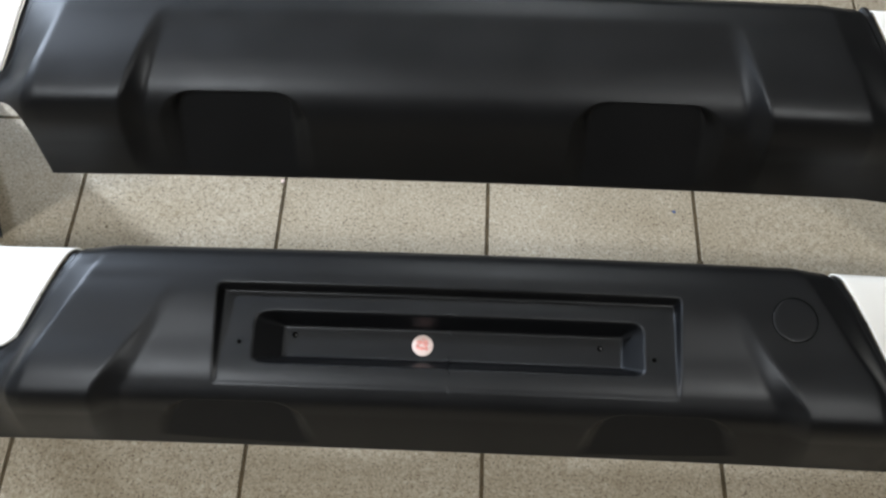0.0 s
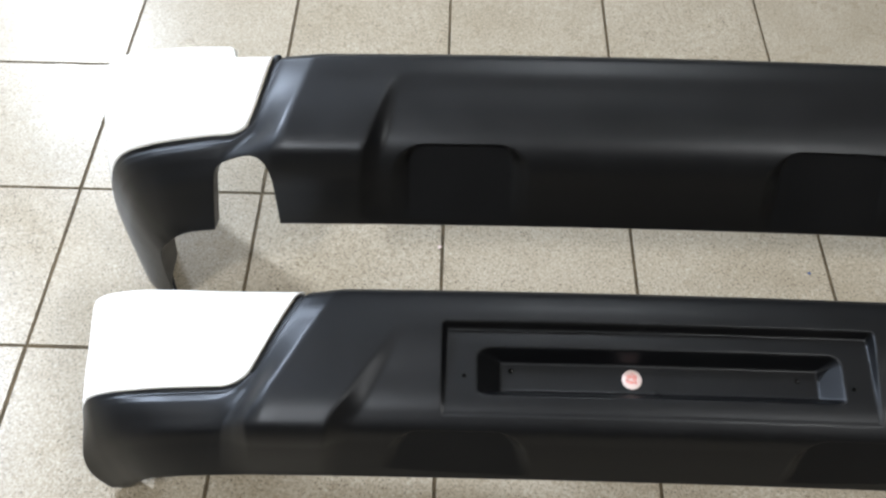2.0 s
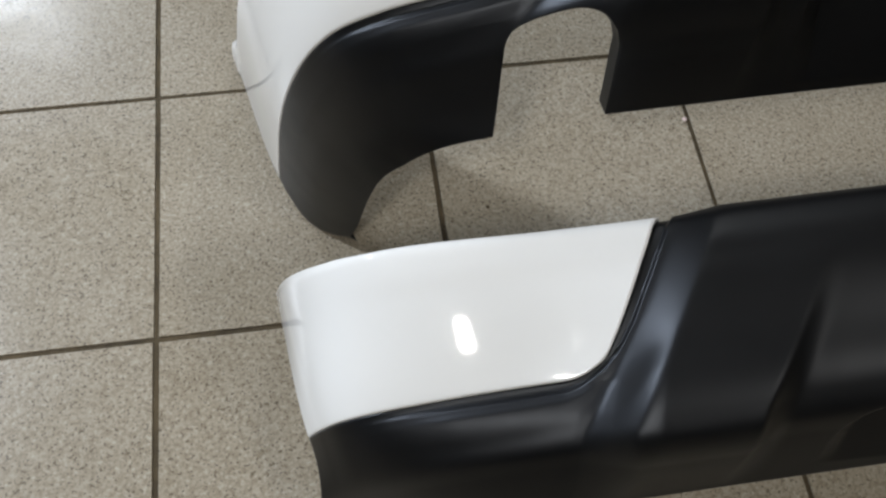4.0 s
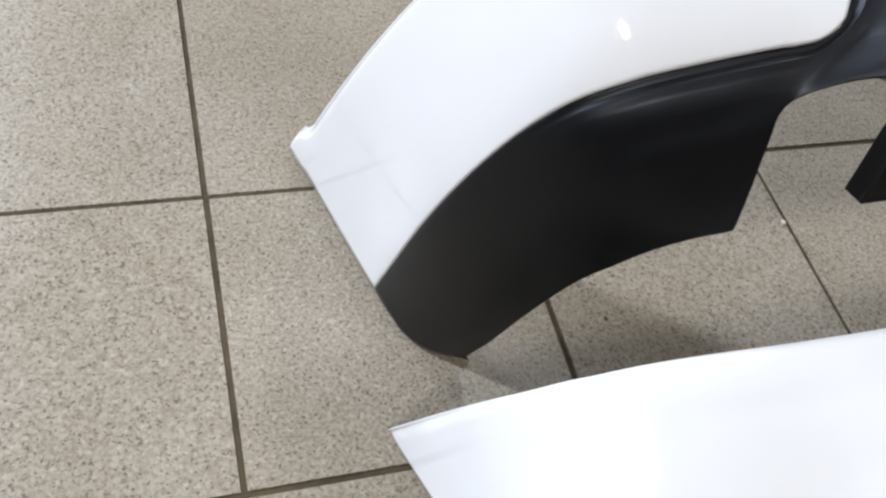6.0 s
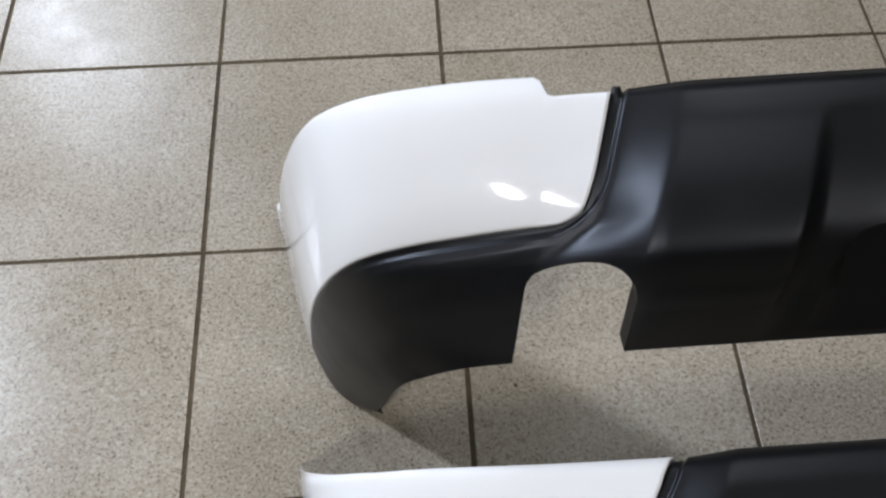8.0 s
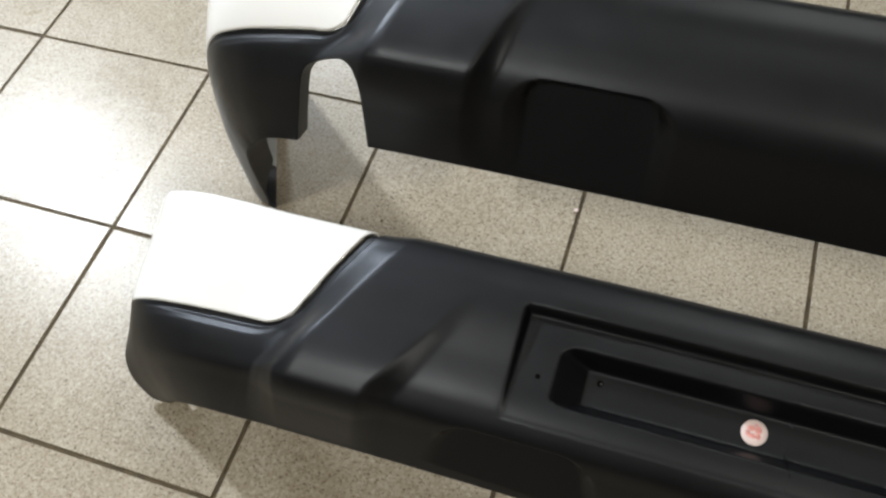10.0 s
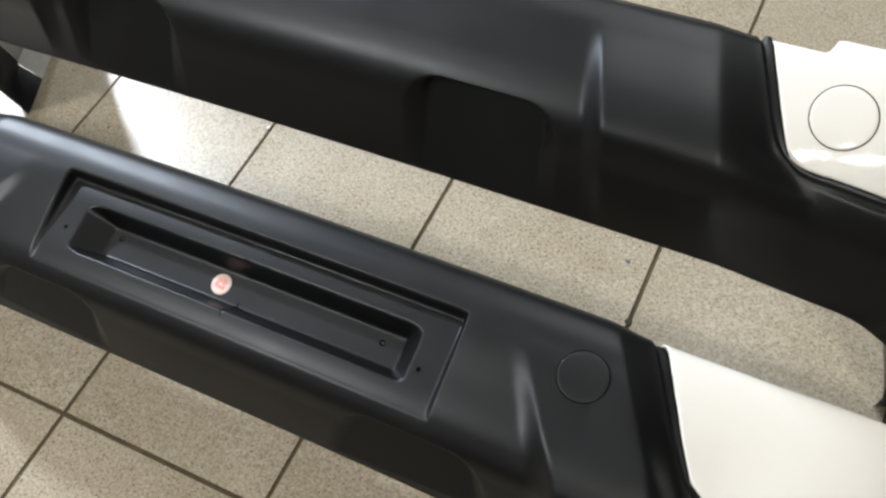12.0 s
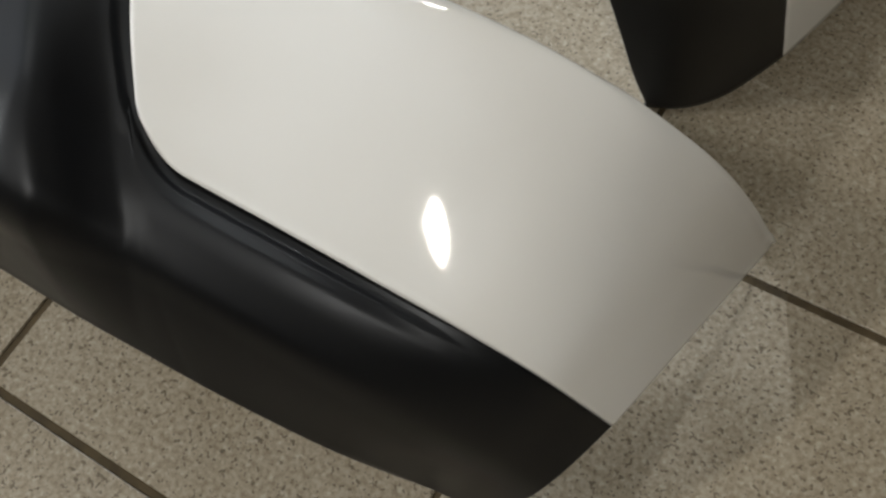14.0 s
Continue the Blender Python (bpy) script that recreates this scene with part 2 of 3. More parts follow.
        def inverse(a):
            u = np.zeros_like(a)
            for q in range(last):
                t = (a - knots[0, q]) / (knots[0, q + 1] - knots[0, q])
                u = np.where(a >= knots[0, q], q + np.clip(t, 0, 1), u)
            return u

        def along(u, c):
            i = np.clip(u.astype(int), 0, last - 1)
            t = u - i
            g = lambda q: np.take_along_axis(knots[c], np.clip(q, 0, last)[None], 0)[0]
            p0, p1, p2, p3 = g(i - 1), g(i), g(i + 1), g(i + 2)
            return 0.5 * (2 * p1 + (p2 - p0) * t + (2 * p0 - 5 * p1 + 4 * p2 - p3) * t**2 + (3 * p1 - p0 - 3 * p2 + p3) * t**3)

        start = inverse(b2)
        u3 = start + (last - start) * f
        a3 = along(u3, 0) + (b2 - along(start, 0)) * (1 - f)
        a = np.where(band == 1, f * b1, np.where(band == 2, b1 + (b2 - b1) * f, a3))
        u = np.where(band == 3, u3, inverse(a))
        D = along(u, 1)
        # below the painted panel the face turns into the end without a crease
        w = smooth(sv, s["white_low"] - 0.045, s["white_low"]) * np.exp(-(((a - b2) / 0.10) ** 2))
        w = w * np.where(band == 3, 1, np.where(band == 2, smooth(f, 0.15, 0.95), 0))
        soft = sum(along(inverse(a + d), 1) for d in np.linspace(-0.055, 0.055, 9)) / 9 - along(inverse(a), 1)
        self.a, self.D, self.flat, self.end = a, D + w * soft, knots[0, 1], end
        self.b2, self.pos = b2, pos

    def base(self):
        self.layout()
        s, sv = self.spec, self.sv
        a, D, end, b2, pos = self.a, self.D, self.end, self.b2, self.pos
        f, band = self.f[None], self.band[None]
        k = s["bow"]
        y, z = pos[..., 0], pos[..., 1] - k * np.minimum(a, self.flat) ** 2
        y, z = y + (end[..., 1] - y) * D, z + (end[..., 2] - z) * D
        self.x = s["centre"] + self.side[None] * a
        P = np.stack([self.x, y, z], -1)
        self.P0 = P
        N = self.normals(P)
        for _ in range(6):  # even out the directions in which relief is raised
            N[1:-1] = (N[:-2] + 2 * N[1:-1] + N[2:]) / 4
            N[:, 1:-1] = (N[:, :-2] + 2 * N[:, 1:-1] + N[:, 2:]) / 4
        N /= np.maximum(np.linalg.norm(N, axis=-1, keepdims=True), 1e-9)
        # signed distance from the painted panel's rounded outline
        r = s["white_round"]
        qx, qy = np.where(band >= 2, self.edge(sv) - a, 0.2) + r, sv - self.paint_low + r
        away = np.hypot(np.maximum(qx, 0), np.maximum(qy, 0)) + np.minimum(np.maximum(qx, qy), 0) - r
        near, inside = np.maximum(away, 0), np.maximum(-away, 0)
        roll = -0.007 * (1 - smooth(sv - s["rise"], 0, 0.026)) ** 2
        side = np.broadcast_to(self.side[None], sv.shape)

        def drop(a, v):
            """The bevel falls to the painted panel, which rises again away from it."""
            b1, b2 = self.crease(v, side), self.split(v)
            ramp = np.where(a < b2, np.clip((a - b1) / (b2 - 0.009 - b1), 0, 1), 1 - smooth(a - b2, 0, 0.32))
            return -s["dip"] * (0.45 + 0.55 * smooth(v, 0.0, 0.08)) * ramp * (1 - smooth(v, s["white_low"], self.length))

        below = smooth(sv, s["white_low"] - 0.006, s["white_low"] + 0.03)
        side_drop = softened(drop, a, sv, 0.006 + 0.028 * below, 0.005)
        h = s["relief"](self, a, sv, side) + np.where(band == 3, 0, roll) + side_drop
        # groove and shoulder along the painted panel
        groove = np.where(band == 3, 1 - smooth(f, 0.3, 0.65), 1)
        black = -0.0038 * groove * (1 - smooth(near, 0.0008, 0.0045)) + s["ridge"] * groove * smooth(a - b2, -0.02, 0.06) * smooth(near, 0.004, 0.013) * (1 - smooth(near, 0.013, 0.045))
        edge = -0.003 * (1 - smooth(inside, 0.0026, 0.0052))
        edge = edge + s["tab"] * np.where(band == 3, smooth(f, 0.93, 0.97), 0) * (1 - smooth(sv, 0.018, 0.026))
        self.black = P + N * (h + black)[..., None]
        pockets(self, a, sv, side, self.black)
        self.white = P + N * (edge + side_drop + 0.0004 - s["curl"] * (1 - smooth(sv - self.first[None], 0, 0.016)) ** 2)[..., None]
        self.N = N

    @staticmethod
    def normals(P):
        tx, tv = np.gradient(P, axis=1), np.gradient(P, axis=0)
        n = np.cross(tv, tx)
        return n / np.maximum(np.linalg.norm(n, axis=-1, keepdims=True), 1e-9)

    def faces(self, keep):
        R, C = self.sv.shape
        return [(i * C + j, i * C + j + 1, (i + 1) * C + j + 1, (i + 1) * C + j) for i in range(R - 1) for j in range(C - 1) if keep[i, j]]

    def pick(self, which):
        """Cells of the black skin or of one painted panel."""
        R, C = self.sv.shape
        i, j = np.mgrid[0 : R - 1, 0 : C - 1]
        inner = np.minimum(self.f[:-1], self.f[1:]) > 0.0085  # the paint stops short of the groove beside it
        ends = (self.band[:-1] == 3) & (self.band[1:] == 3) & inner
        ends = ends[None] & (i < self.iw - 2)
        if which == "black":
            keep = ~ends
            if self.spec["cutout"]:
                j2 = (self.side[:-1] < 0) & (self.band[:-1] >= 2) & (self.band[1:] <= 2) & ~((self.band[:-1] == 3) & (self.band[1:] == 3))
                j2 &= (self.band[1:] == 2) | (self.band[:-1] == 2)
                keep[self.cut_row :, np.where(j2)[0]] = False
            return keep
        return ends & ((self.side[:-1] < 0)[None] if which == "left" else (self.side[1:] > 0)[None])


def compact(P, faces):
    flat = P.reshape(-1, 3)
    used = sorted({v for f in faces for v in f})
    at = {v: n for n, v in enumerate(used)}
    return flat[used], [tuple(at[v] for v in f) for f in faces]


def skin(name, P, faces, mat, parent, label="", thick=0.003, back=None):
    verts, faces = compact(P, faces)
    ob = mesh_object(name, verts, [f[::-1] for f in faces], mat, parent, label, True)
    mod = ob.modifiers.new("thickness", "SOLIDIFY")
    mod.thickness, mod.offset = thick, -1
    if back:
        ob.data.materials.append(back)
        mod.material_offset = 1
    return ob


def surface(shell, grid, which="black"):
    faces = shell.faces(shell.pick(which))
    return BVHTree.FromPolygons([Vector(p) for p in grid.reshape(-1, 3)], faces)


def on_surface(tree, at):
    place, normal, _, _ = tree.find_nearest(Vector(at))
    if normal.z < 0:
        normal = -normal
    return place, normal


def disc(name, tree, at, rings, mat, parent, label="", segments=40, hug=True, stretch=1.0):
    """A disc or ring laid on a surface: rows of (radius, height)."""
    place, normal = on_surface(tree, at)
    side = Vector((1, 0, 0)).cross(normal).normalized()
    along = normal.cross(side)
    verts, faces = [], []
    for r, h in rings:
        for k in range(segments):
            t = 2 * math.pi * k / segments
            p = place + along * (r * math.cos(t)) + side * (r * stretch * math.sin(t))
            if hug:
                hit = tree.ray_cast(p + normal * 0.03, -normal, 0.06)[0]
                p = hit if hit is not None else p
            verts.append(p + normal * h)
    for q in range(len(rings) - 1):
        if rings[q] == rings[q + 1]:
            continue  # a sharp edge
        for k in range(segments):
            m = (k + 1) % segments
            faces.append((q * segments + k, q * segments + m, (q + 1) * segments + m, (q + 1) * segments + k))
    if rings[-1][0] > 0 and name not in ("gap",):
        faces.append(tuple((len(rings) - 1) * segments + k for k in range(segments)))
    return mesh_object(name, verts, faces, mat, parent, label, True)


def softened(field, a, v, wide, tall):
    """The mean of a relief over a small patch, which rounds its creases."""
    total = weight = 0
    for i in (-1, -0.5, 0, 0.5, 1):
        for j in (-1, -0.5, 0, 0.5, 1):
            w = (1.2 - abs(i)) * (1.2 - abs(j))
            total, weight = total + w * field(a + i * wide, v + j * tall), weight + w
    return total / weight


def side_panel(shell, a, v, side, foot, wall, crest, rise, reach, power):
    """The raised side panels: a crease along the crest, a slanting inner step and a bevel towards the paint."""
    up, down = np.clip((crest - v) / reach[0], 0, 1), np.clip((v - crest) / reach[1], 0, 1)
    height = rise * (1 - up) ** power * (1 - down)
    a = a + shell.spec["shift"] * side
    step = np.clip((a - lin(foot, v)) / lin(wall, v), 0, 1) ** 1.6
    b1, b2 = lin(shell.spec["bevel"], v), shell.split(v) + shell.spec["shift"] * side
    return height * step * np.clip((b2 - 0.009 - a) / (b2 - 0.009 - b1), 0, 1)


def pocket(x, v, centre, half, top, bottom, walls, corner, flare=0.0):
    """How far the skin is let in under the crest, 0 to 1; walls: widths of the side walls and of the upper one."""
    half = half + flare * np.clip((v - top) / 0.08, 0, 1)
    d = rounded(x - centre, v - (top + bottom) / 2, half, (bottom - top) / 2, corner)
    w = walls[1] + (walls[0] - walls[1]) * smooth(np.abs(x - centre), half - corner * 1.1, half - corner * 0.25)
    return np.clip(-d / w, 0, 1)


def pockets(shell, a, v, side, P):
    """The skin pushed in to a steep plane inside each pocket."""
    s = shell.spec
    y0, z0, lean = s["pocket_plane"]
    share = sum(softened(lambda a, v: pocket(s["centre"] + side * a, v, c, *s["pocket"]), a, v, 0.003, 0.0015) for c in s["pocket_at"])
    P[..., 1] += share * np.maximum(y0 + lean * (P[..., 2] - z0) - P[..., 1], 0)


def relief_far(shell, a, v, side):
    s = shell.spec
    foot, wall = ((0.05, 0.330), (0.07, 0.338), (0.125, 0.350), (0.17, 0.362), (0.28, 0.368)), ((0.06, 0.014), (0.125, 0.022), (0.17, 0.026), (0.28, 0.028))
    h = softened(lambda a, v: side_panel(shell, a, v, side, foot, wall, 0.160, 0.021, (0.10, 0.12), 1.25), a, v, 0.004, 0.009)

    def hollow(a, v):
        step = np.clip((a + s["shift"] * side - lin(foot, v)) / lin(wall, v), 0, 1)
        return -0.0025 * np.clip((v - 0.054) / 0.02, 0, 1) * (1 - smooth(v, 0.08, 0.17)) * (1 - step**1.6)

    h = h + softened(hollow, a, v, 0.004, 0.012)
    return h


def relief_near(shell, a, v, side):
    s = shell.spec
    foot, wall = ((0.06, 0.318), (0.10, 0.340), (0.13, 0.356), (0.172, 0.378), (0.208, 0.400), (0.31, 0.420)), ((0.08, 0.022), (0.13, 0.024), (0.172, 0.030), (0.22, 0.036), (0.31, 0.036))
    h = softened(lambda a, v: side_panel(shell, a, v, side, foot, wall, 0.215, 0.018, (0.14, 0.093), 1.3), a, v, 0.004, 0.007)

    def plate(a, v):
        """The number plate's wedge-shaped bed, and the long trough in it."""
        x = s["centre"] + side * a
        bed = np.clip(-rounded(x - 0.6455, v - 0.141, 0.2875, 0.063, 0.004) / 0.005, 0, 1) * lin(((0.078, 0.017), (0.204, 0.001)), v)
        across = np.maximum(1 - np.minimum((x - 0.4045) / 0.0325, (0.890 - x) / 0.024), 0)
        down = np.maximum(1 - np.minimum((v - 0.1105) / 0.017, (0.1755 - v) / 0.0095), 0)
        return -bed - 0.029 * np.clip(1 - (across**3 + down**3) ** (1 / 3), 0, 1)

    return h + softened(plate, a, v, 0.0016, 0.0016)


FAR = dict(
    centre=0.638, split_right=0.019, low_right=0.006, shift=0.006, dip=0.009, right_more=-0.04, reach_right=0.0, tab=0.002, bulge=(0.010, 0.005), sag=1.0,
    profile=((-0.144, 0.503), (-0.162, 0.507), (-0.190, 0.504), (-0.225, 0.493), (-0.262, 0.475), (-0.288, 0.455), (-0.304, 0.431), (-0.314, 0.397), (-0.330, 0.339)),
    white_low=0.136, white_round=0.026, end_run=0.60, notch=0.062, rise=0.012, lip=0.0, lip_top=-0.015, tab_out=0.011, curl=0.011, corner=0.006,
    bevel=((0, 0.450), (0.03, 0.461), (0.10, 0.483), (0.16, 0.503), (0.18, 0.508), (0.29, 0.508)), split=((0, 0.510), (0.10, 0.540), (0.136, 0.556), (0.166, 0.602), (0.29, 0.612)),
    way_top=((0.455, 0), (0.596, 0.006), (0.68, 0.03), (0.743, 0.065), (0.788, 0.15), (0.822, 0.34), (0.852, 0.60), (0.885, 1)),
    way_mid=((0.492, 0), (0.588, 0.053), (0.654, 0.096), (0.706, 0.141), (0.752, 0.215), (0.786, 0.37), (0.812, 0.62), (0.831, 1)),
    way_low=((0.515, 0), (0.62, 0.075), (0.665, 0.105), (0.697, 0.155), (0.715, 0.26), (0.727, 0.45), (0.737, 0.69), (0.748, 1)),
    bow=0.032, ridge=0.0022,
    end_left=((0, -0.247, 0.055, 0.012), (0.129, -0.194, -0.162, 0.03), (0.19, -0.176, -0.212, 0.008), (0.25, -0.138, -0.242, 0.004), (0.29, -0.108, -0.251, 0.004)),
    end_right=((0, 1.523, 0.055, 0.012), (0.129, 1.468, -0.166, 0.03), (0.19, 1.452, -0.214, 0.008), (0.25, 1.418, -0.246, 0.004), (0.29, 1.392, -0.255, 0.004)),
    pocket_at=(0.3765, 0.880), pocket=(0.0925, 0.156, 0.325, (0.028, 0.005), 0.042), pocket_plane=(-0.3275, 0.345, 0.55),
    cutout=(0.164, 0.42), relief=relief_far)
NEAR = dict(
    centre=0.648, split_right=0.0, low_right=0.008, shift=0.0, dip=0.009, right_more=0.04, reach_right=0.019, tab=0.0, bulge=(0.023, 0.006), sag=1.75,
    profile=((-0.413, 0.280), (-0.412, 0.297), (-0.421, 0.307), (-0.442, 0.311), (-0.468, 0.308), (-0.530, 0.288), (-0.583, 0.266), (-0.601, 0.250), (-0.611, 0.228), (-0.633, 0.171)),
    white_low=0.166, white_round=0.03, end_run=0.50, notch=-0.03, rise=0.0, lip=0.028, lip_top=0.0, tab_out=0.003, curl=0.002, corner=0.004,
    bevel=((0, 0.418), (0.05, 0.446), (0.135, 0.494), (0.21, 0.540), (0.3, 0.545)), split=((0, 0.468), (0.045, 0.490), (0.12, 0.532), (0.166, 0.562), (0.215, 0.592), (0.3, 0.60)),
    way_top=((0.42, 0), (0.60, 0.012), (0.69, 0.032), (0.755, 0.09), (0.797, 0.20), (0.828, 0.39), (0.849, 0.66), (0.864, 1)),
    way_mid=((0.512, 0), (0.578, 0.15), (0.648, 0.235), (0.703, 0.32), (0.755, 0.43), (0.79, 0.59), (0.81, 0.8), (0.823, 1)),
    way_low=((0.545, 0), (0.62, 0.08), (0.66, 0.15), (0.70, 0.30), (0.728, 0.57), (0.75, 0.84), (0.766, 0.96), (0.778, 1)),
    bow=0.035, ridge=0.0022,
    end_left=((0.03, -0.216, -0.317, 0.011), (0.166, -0.172, -0.526, 0.106), (0.212, -0.155, -0.568, 0.088), (0.255, -0.14, -0.584, 0.05), (0.3, -0.13, -0.597, 0.006)),
    end_right=((0.03, 1.512, -0.322, 0.011), (0.166, 1.485, -0.520, 0.100), (0.212, 1.46, -0.566, 0.085), (0.3, 1.436, -0.596, 0.010)),
    pocket_at=(0.380, 0.916), pocket=(0.084, 0.226, 0.36, (0.018, 0.006), 0.036, 0.022), pocket_plane=(-0.6315, 0.175, 0.62),
    cutout=None, relief=relief_near)


def bumper(spec, label):
    shell = Shell(spec)
    thing = tagged(new("car_bumper"), label, "car bumper", "car bumpers on the floor")
    skin("lower_cover", shell.black, shell.faces(shell.pick("black")), PLASTIC, thing, "black textured plastic skin")
    for which in ("left", "right"):
        skin("painted_panel", shell.white, shell.faces(shell.pick(which)), PAINT, thing, "glossy white painted corner panel", thick=0.0018, back=BACK)
    return shell, thing


def tow_cap(tree, at, r, mat, thing):
    disc("tow_cap", tree, at, ((r, 0.0), (r - 0.0003, 0.0004), (r - 0.001, 0.0006), (r * 0.8, 0.0006), (r * 0.55, 0.0006), (r * 0.3, 0.0006), (0.001, 0.0006)), mat, thing, "round tow hook cap")
    # the gap's shade is a black ring laid on the skin
    disc("gap", tree, at, ((r + 0.0010, 0.0003), (r - 0.0002, 0.0003)), DEEP_BLACK, thing, "dark ring for the shade in the gap round the cap")


def opening_rim(shell, thing, depth=0.024):
    """The wall that turns inwards round the exhaust opening."""
    cols = np.where((shell.side < 0) & (shell.band == 2))[0]
    c0, c1, row, last = cols[0] - 1, cols[-1] + 1, shell.cut_row, len(shell.sv) - 1
    path = [(i, c0) for i in range(last, row, -1)] + [(row, c) for c in range(c0, c1 + 1)] + [(i, c1) for i in range(row + 1, last + 1)]
    P = np.array([shell.black[q] for q in path])
    N = np.array([shell.N[q] for q in path])
    for _ in range(30):
        N[1:-1] = (N[:-2] + 2 * N[1:-1] + N[2:]) / 4
    N /= np.linalg.norm(N, axis=1, keepdims=True)
    along = np.gradient(P, axis=0)
    along /= np.linalg.norm(along, axis=1, keepdims=True)
    way = -0.8 * N
    way[:, 0] *= 0.1
    way[:, 2] -= 0.5 * along[:, 0] ** 2
    for _ in range(150):
        way[1:-1] = (way[:-2] + 2 * way[1:-1] + way[2:]) / 4
    way /= np.linalg.norm(way, axis=1, keepdims=True)
    across = np.clip((P[:, :1] - P[0, 0]) / (P[-1, 0] - P[0, 0]), 0, 1)
    reach = depth * (1 - 0.25 * across)
    # rolls over the edge first, then runs straight in
    grid = np.array([P - N * 0.0004] + [P + way * reach * k / 3 - N * 0.003 for k in (0.6, 1.5, 2.3, 3)])
    n = len(path)
    faces = [(k * n + j, k * n + j + 1, (k + 1) * n + j + 1, (k + 1) * n + j) for k in range(4) for j in range(n - 1)]
    mesh_object("opening_rim", grid.reshape(-1, 3), faces, PLASTIC, thing, "black rim of the exhaust opening", True)


def end_return(shell, thing, left, depth=0.034, rear=True):
    """The lip that turns inwards along the lower edge of an end."""
    cols = np.where((shell.band == 3) & ((shell.side < 0) == left))[0]
    P, N = shell.black[-1, cols], shell.N[-1, cols]
    way = -0.25 * N + np.array((0.35 if left else -0.35, 0.9, 0.1))
    way /= np.linalg.norm(way, axis=1, keepdims=True)
    reach = depth * (smooth(shell.f[cols], 0.0, 0.12) * (1 - smooth(shell.f[cols], 0.76, 0.92)))[:, None]
    if not rear:  # a foot below the very end, down to the floor, lengthened to block light
        foot = smooth(shell.f[cols], 0.64, 0.8)
        reach = np.maximum(reach, 0.008 * foot[:, None])
        way[:, 2] = (way[:, 2] * (1 - foot) * reach[:, 0] + foot * (0.0015 - P[:, 2])) / np.maximum(reach[:, 0], 1e-4)
    grid = np.array([P - N * 0.001 + way * reach * k / 3 - N * 0.002 * (k > 0) for k in range(4)])
    n = len(cols)
    faces = [(k * n + j, k * n + j + 1, (k + 1) * n + j + 1, (k + 1) * n + j) for k in range(3) for j in range(n - 1)]
    mesh_object("lower_lip", grid.reshape(-1, 3), faces, PLASTIC, thing, "black lip turned inwards under the end", True)
    if not rear:
        return
    # the rear edge turns in along the floor
    c = cols[0] if left else cols[-1]
    for rows, mat, words in ((slice(shell.iw, None), PLASTIC, "black lip at the rear edge"), (slice(0, shell.iw + 1), BACK, "grey unpainted lip at the rear edge")):
        P = (shell.black if mat is PLASTIC else shell.white)[rows, c]
        foot = P.copy()
        line = 0.748 + 0.434 * (P[:, 1] + 0.245)
        foot[:, 0] = shell.spec["centre"] + (-1 if left else 1) * np.minimum(line, np.abs(P[:, 0] - shell.spec["centre"]) - 0.002)
        foot[:, 2] = np.minimum(0.003, P[:, 2])
        n = len(P)
        faces = [(j, j + 1, n + j + 1, n + j) for j in range(n - 1)]
        mesh_object("rear_lip", np.r_[P, foot], faces, mat, thing, words, True)


far, far_bumper = bumper(FAR, "black plastic rear bumper with white painted corners and an exhaust opening")
tow_cap(surface(far, far.white, "right"), (1.229, -0.214, 0.462), 0.031, PAINT, far_bumper)
opening_rim(far, far_bumper)
for left in (True, False):
    end_return(far, far_bumper, left)


def ribbon(name, points, wide, mat, parent, label):
    """A thin raised line through points on the inner face of the end."""
    P = np.array(points, float)
    t = np.linspace(0, len(P) - 1, 8 * (len(P) - 1) + 1)
    C = curve(np.c_[np.arange(len(P)), P], t)
    d = np.gradient(C, axis=0)
    out = np.array((0.97, 0.2, -0.07))
    side = np.cross(d, out)
    side /= np.linalg.norm(side, axis=1, keepdims=True)
    rows = [C + side * wide + out * 0.001, C + side * wide * 0.5 + out * 0.003, C - side * wide * 0.5 + out * 0.003, C - side * wide + out * 0.001]
    n = len(C)
    faces = [(k * n + j, k * n + j + 1, (k + 1) * n + j + 1, (k + 1) * n + j) for k in range(3) for j in range(n - 1)]
    mesh_object(name, np.concatenate(rows), faces, mat, parent, label, True)


# dark curved strokes on the end's inner face, laid as thin ribbons
for line in (((-0.216, -0.049, 0.107), (-0.210, -0.077, 0.107), (-0.203, -0.105, 0.09), (-0.204, -0.112, 0.067), (-0.210, -0.102, 0.038), (-0.219, -0.07, 0.022)),
             ((-0.222, -0.031, 0.074), (-0.217, -0.057, 0.071), (-0.214, -0.074, 0.060), (-0.215, -0.076, 0.042)),
             ((-0.225, -0.027, 0.045), (-0.231, -0.006, 0.021))):
    ribbon("moulded_line", line, 0.002, DEEP_BLACK, far_bumper, "dark curved stroke inside the end")
near, near_bumper = bumper(NEAR, "black plastic rear bumper, white painted corners, number plate recess")
skin_near = surface(near, near.black)
for left in (True, False):
    end_return(near, near_bumper, left, 0.018, False)
tow_cap(skin_near, (1.072, -0.489, 0.299), 0.0275, PLASTIC, near_bumper)
# holes are black discs on the skin, their shade put into the colour
for hx, hy, hz in ((0.388, -0.534, 0.273), (0.901, -0.538, 0.271)):
    disc("screw_hole", skin_near, (hx, hy, hz), ((0.0028, 0.0004), (0.0016, 0.0005)), DEEP_BLACK, near_bumper, "dark disc for the shade in a small hole", 14)
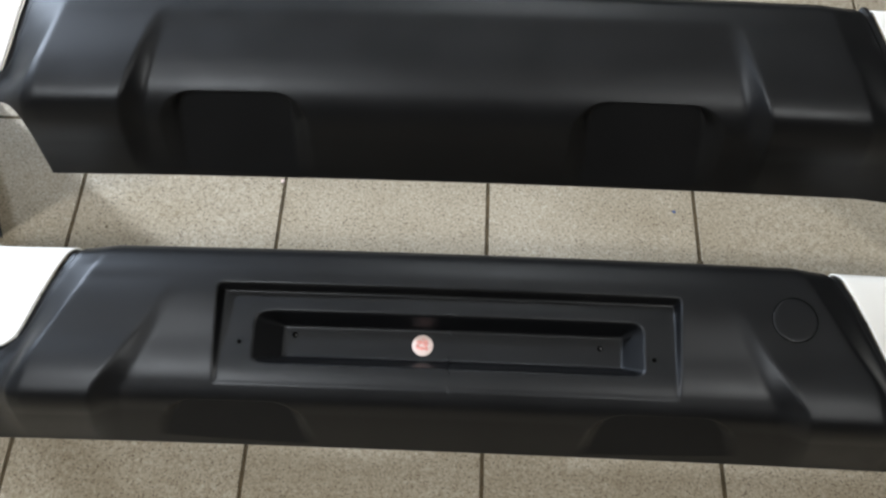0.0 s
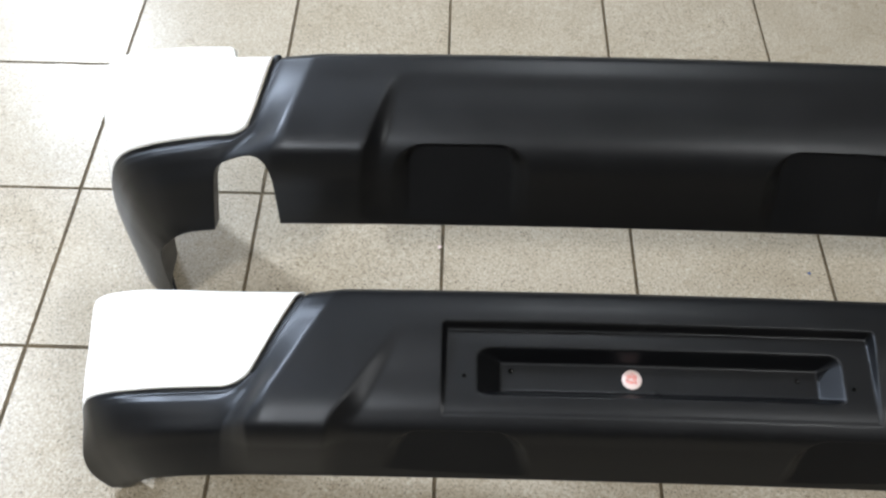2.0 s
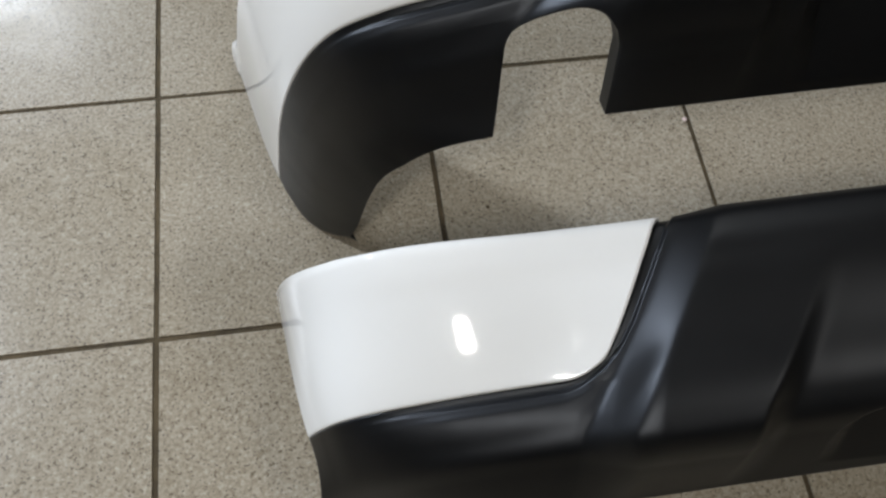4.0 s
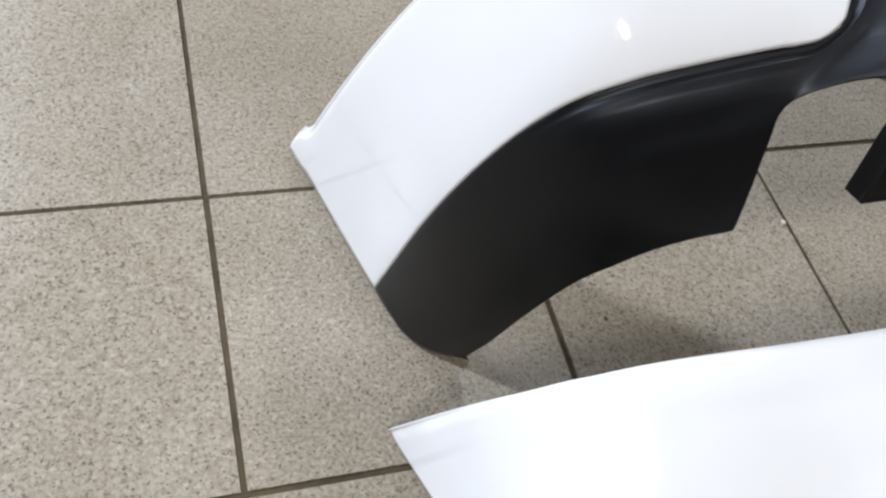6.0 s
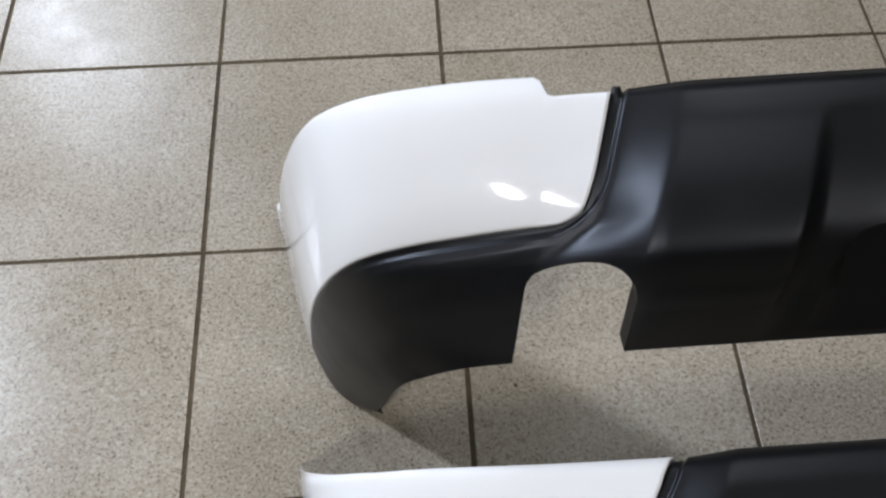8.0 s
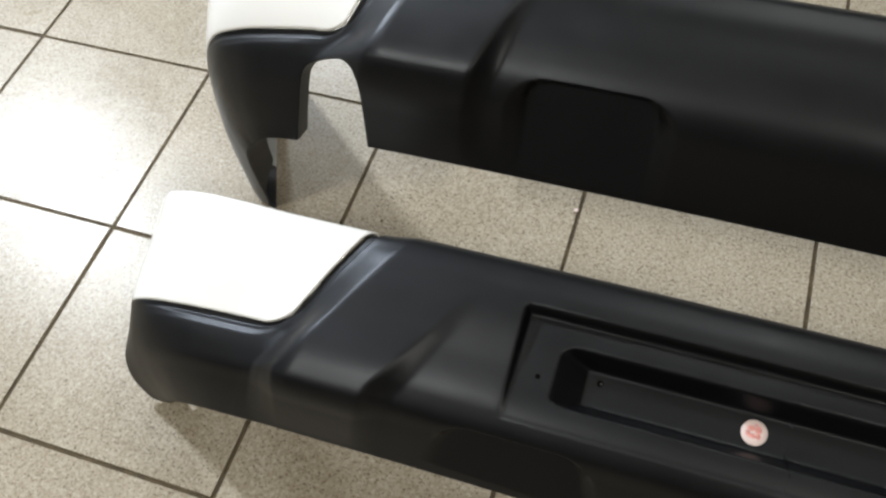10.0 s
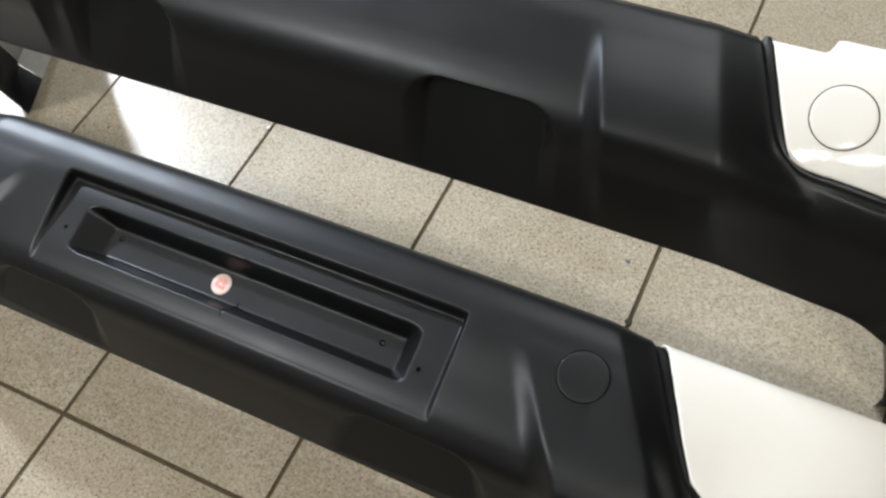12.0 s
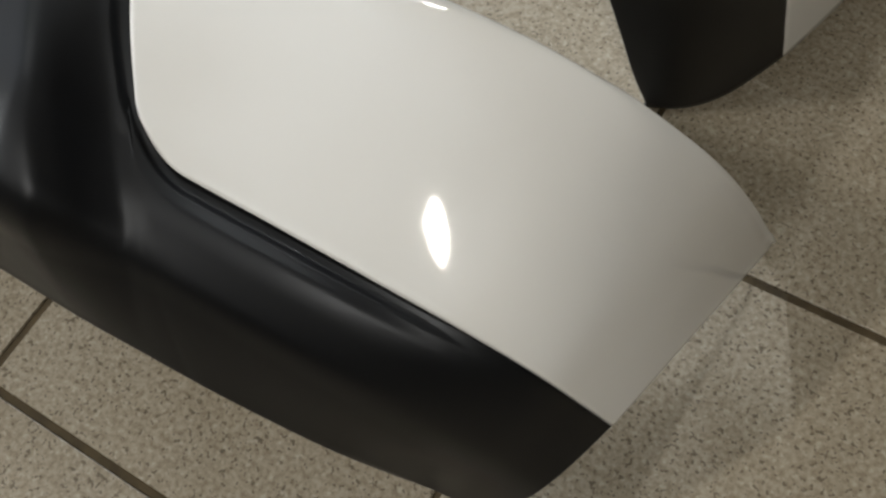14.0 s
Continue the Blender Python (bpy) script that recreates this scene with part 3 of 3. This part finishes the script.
for hx, hy, hz in ((0.452, -0.513, 0.253), (0.839, -0.517, 0.255)):
    disc("screw_hole", skin_near, (hx, hy, hz), ((0.0037, 0.0004), (0.0035, 0.0007), (0.0018, 0.0007)), DEEP_BLACK, near_bumper, "dark disc for the shade in a small hole", 18)
    disc("screw_clip", skin_near, (hx + 0.0012, hy, hz), ((0.0016, 0.0007), (0.0013, 0.0012), (0.0008, 0.0012)), STEEL, near_bumper, "small metal clip", 14)
sticker = disc("sticker", skin_near, (0.615, -0.521, 0.252), ((0.0135, 0.0005), (0.0133, 0.0008), (0.006, 0.0008)), PAPER, near_bumper, "round pale pink seal sticker")
for dx, dy, r, wide in ((-0.0035, 0.0038, 0.0042, 0.7), (0.0038, 0.003, 0.0036, 1.2), (-0.001, -0.0035, 0.0046, 0.55), (0.0048, -0.0035, 0.0024, 1.3), (-0.0062, -0.0015, 0.0022, 1.5), (0.0008, 0.0076, 0.002, 0.6)):
    disc("print", skin_near, (0.615 + dx, -0.521 + dy, 0.252 + dy * 0.3), ((r, 0.0011), (r * 0.4, 0.0011)), RED, sticker, "faded red print", 9, stretch=wide)

# ---- floor: grout bed and tiles ----
PITCH, GAP = 0.35, 0.0062
floor = mesh_object("floor", [(X0, Y0, -0.0022), (X1, Y0, -0.0022), (X1, Y1, -0.0022), (X0, Y1, -0.0022), (X0, Y0, -0.1), (X1, Y0, -0.1), (X1, Y1, -0.1), (X0, Y1, -0.1)],
                    [(0, 1, 2, 3), (7, 6, 5, 4), (0, 4, 5, 1), (1, 5, 6, 2), (2, 6, 7, 3), (3, 7, 4, 0)], GROUT)
tagged(floor, "speckled beige ceramic tiles with dark brown joints", "floor", kind="structure")


def tile_shape(w, d):
    """Corners of one tile: a slab with a worn, rounded rim."""
    verts = []
    for inset, z in ((0, -0.004), (0, -0.0009), (0.0003, -0.0003), (0.0008, 0.0)):
        verts += [(sx * (w / 2 - inset), sy * (d / 2 - inset), z) for sx, sy in ((-1, -1), (1, -1), (1, 1), (-1, 1))]
    faces = [(4 * q + k, 4 * q + (k + 1) % 4, 4 * q + 4 + (k + 1) % 4, 4 * q + 4 + k) for q in range(3) for k in range(4)] + [(12, 13, 14, 15)]
    return verts, faces


verts, faces = tile_shape(PITCH - GAP, PITCH - GAP)
first = None
rest_v, rest_f = [], []
rng = random.Random(4)
for i in range(-15, 15):
    for j in range(-16, 19):
        x, y = (i + 0.5) * PITCH, (j + 0.5) * PITCH
        if -6 <= i <= 8 and -6 <= j <= 7:
            if first is None:
                first = mesh_object("tile", verts, faces, TILE, floor)
                ob = first
            else:
                ob = new("tile", first.data)
                ob.parent = floor
            ob.location = (x + rng.uniform(-0.0006, 0.0006), y + rng.uniform(-0.0006, 0.0006), rng.uniform(-0.0004, 0.0002))
            ob.rotation_euler = (rng.uniform(-0.0015, 0.0015), rng.uniform(-0.0015, 0.0015), rng.uniform(-0.0015, 0.0015))
        elif X0 + 0.17 < x < X1 - 0.17 and Y0 + 0.17 < y < Y1 - 0.17:
            n = len(rest_v)
            rest_v += [(vx + x, vy + y, vz) for vx, vy, vz in verts]
            rest_f += [tuple(v + n for v in f) for f in faces]
tagged(mesh_object("tiles", rest_v, rest_f, TILE, floor, "speckled beige ceramic tiles"), kind="stuff")


def floor_spot(name, x, y, r, mat, label):
    """A small flat fleck on a tile, with an uneven outline."""
    turn = random.Random(int(x * 1000))
    rim = [(x + r * turn.uniform(0.75, 1.15) * math.cos(k * 0.6283), y + r * turn.uniform(0.75, 1.15) * math.sin(k * 0.6283)) for k in range(10)]
    verts = [(px, py, 0.0003) for px, py in rim] + [(x + (px - x) * 0.7, y + (py - y) * 0.7, 0.0012) for px, py in rim]
    faces = [(k, (k + 1) % 10, 10 + (k + 1) % 10, 10 + k) for k in range(10)] + [tuple(range(10, 20))]
    tagged(mesh_object(name, verts, faces, mat), label, "fleck")


floor_spot("ink_spot", 1.015, -0.155, 0.0035, BLUE, "small blue ink spot on a floor tile")
floor_spot("paint_fleck", 0.345, -0.118, 0.0035, PAPER, "small white fleck on the floor joint")
floor_spot("dirt_spot", 0.060, -0.221, 0.0028, GROUT, "small dark dirt speck on a floor tile")
floor_spot("dirt_spot", 1.05, -0.252, 0.006, GROUT, "small dark dirt spot on the floor joint")
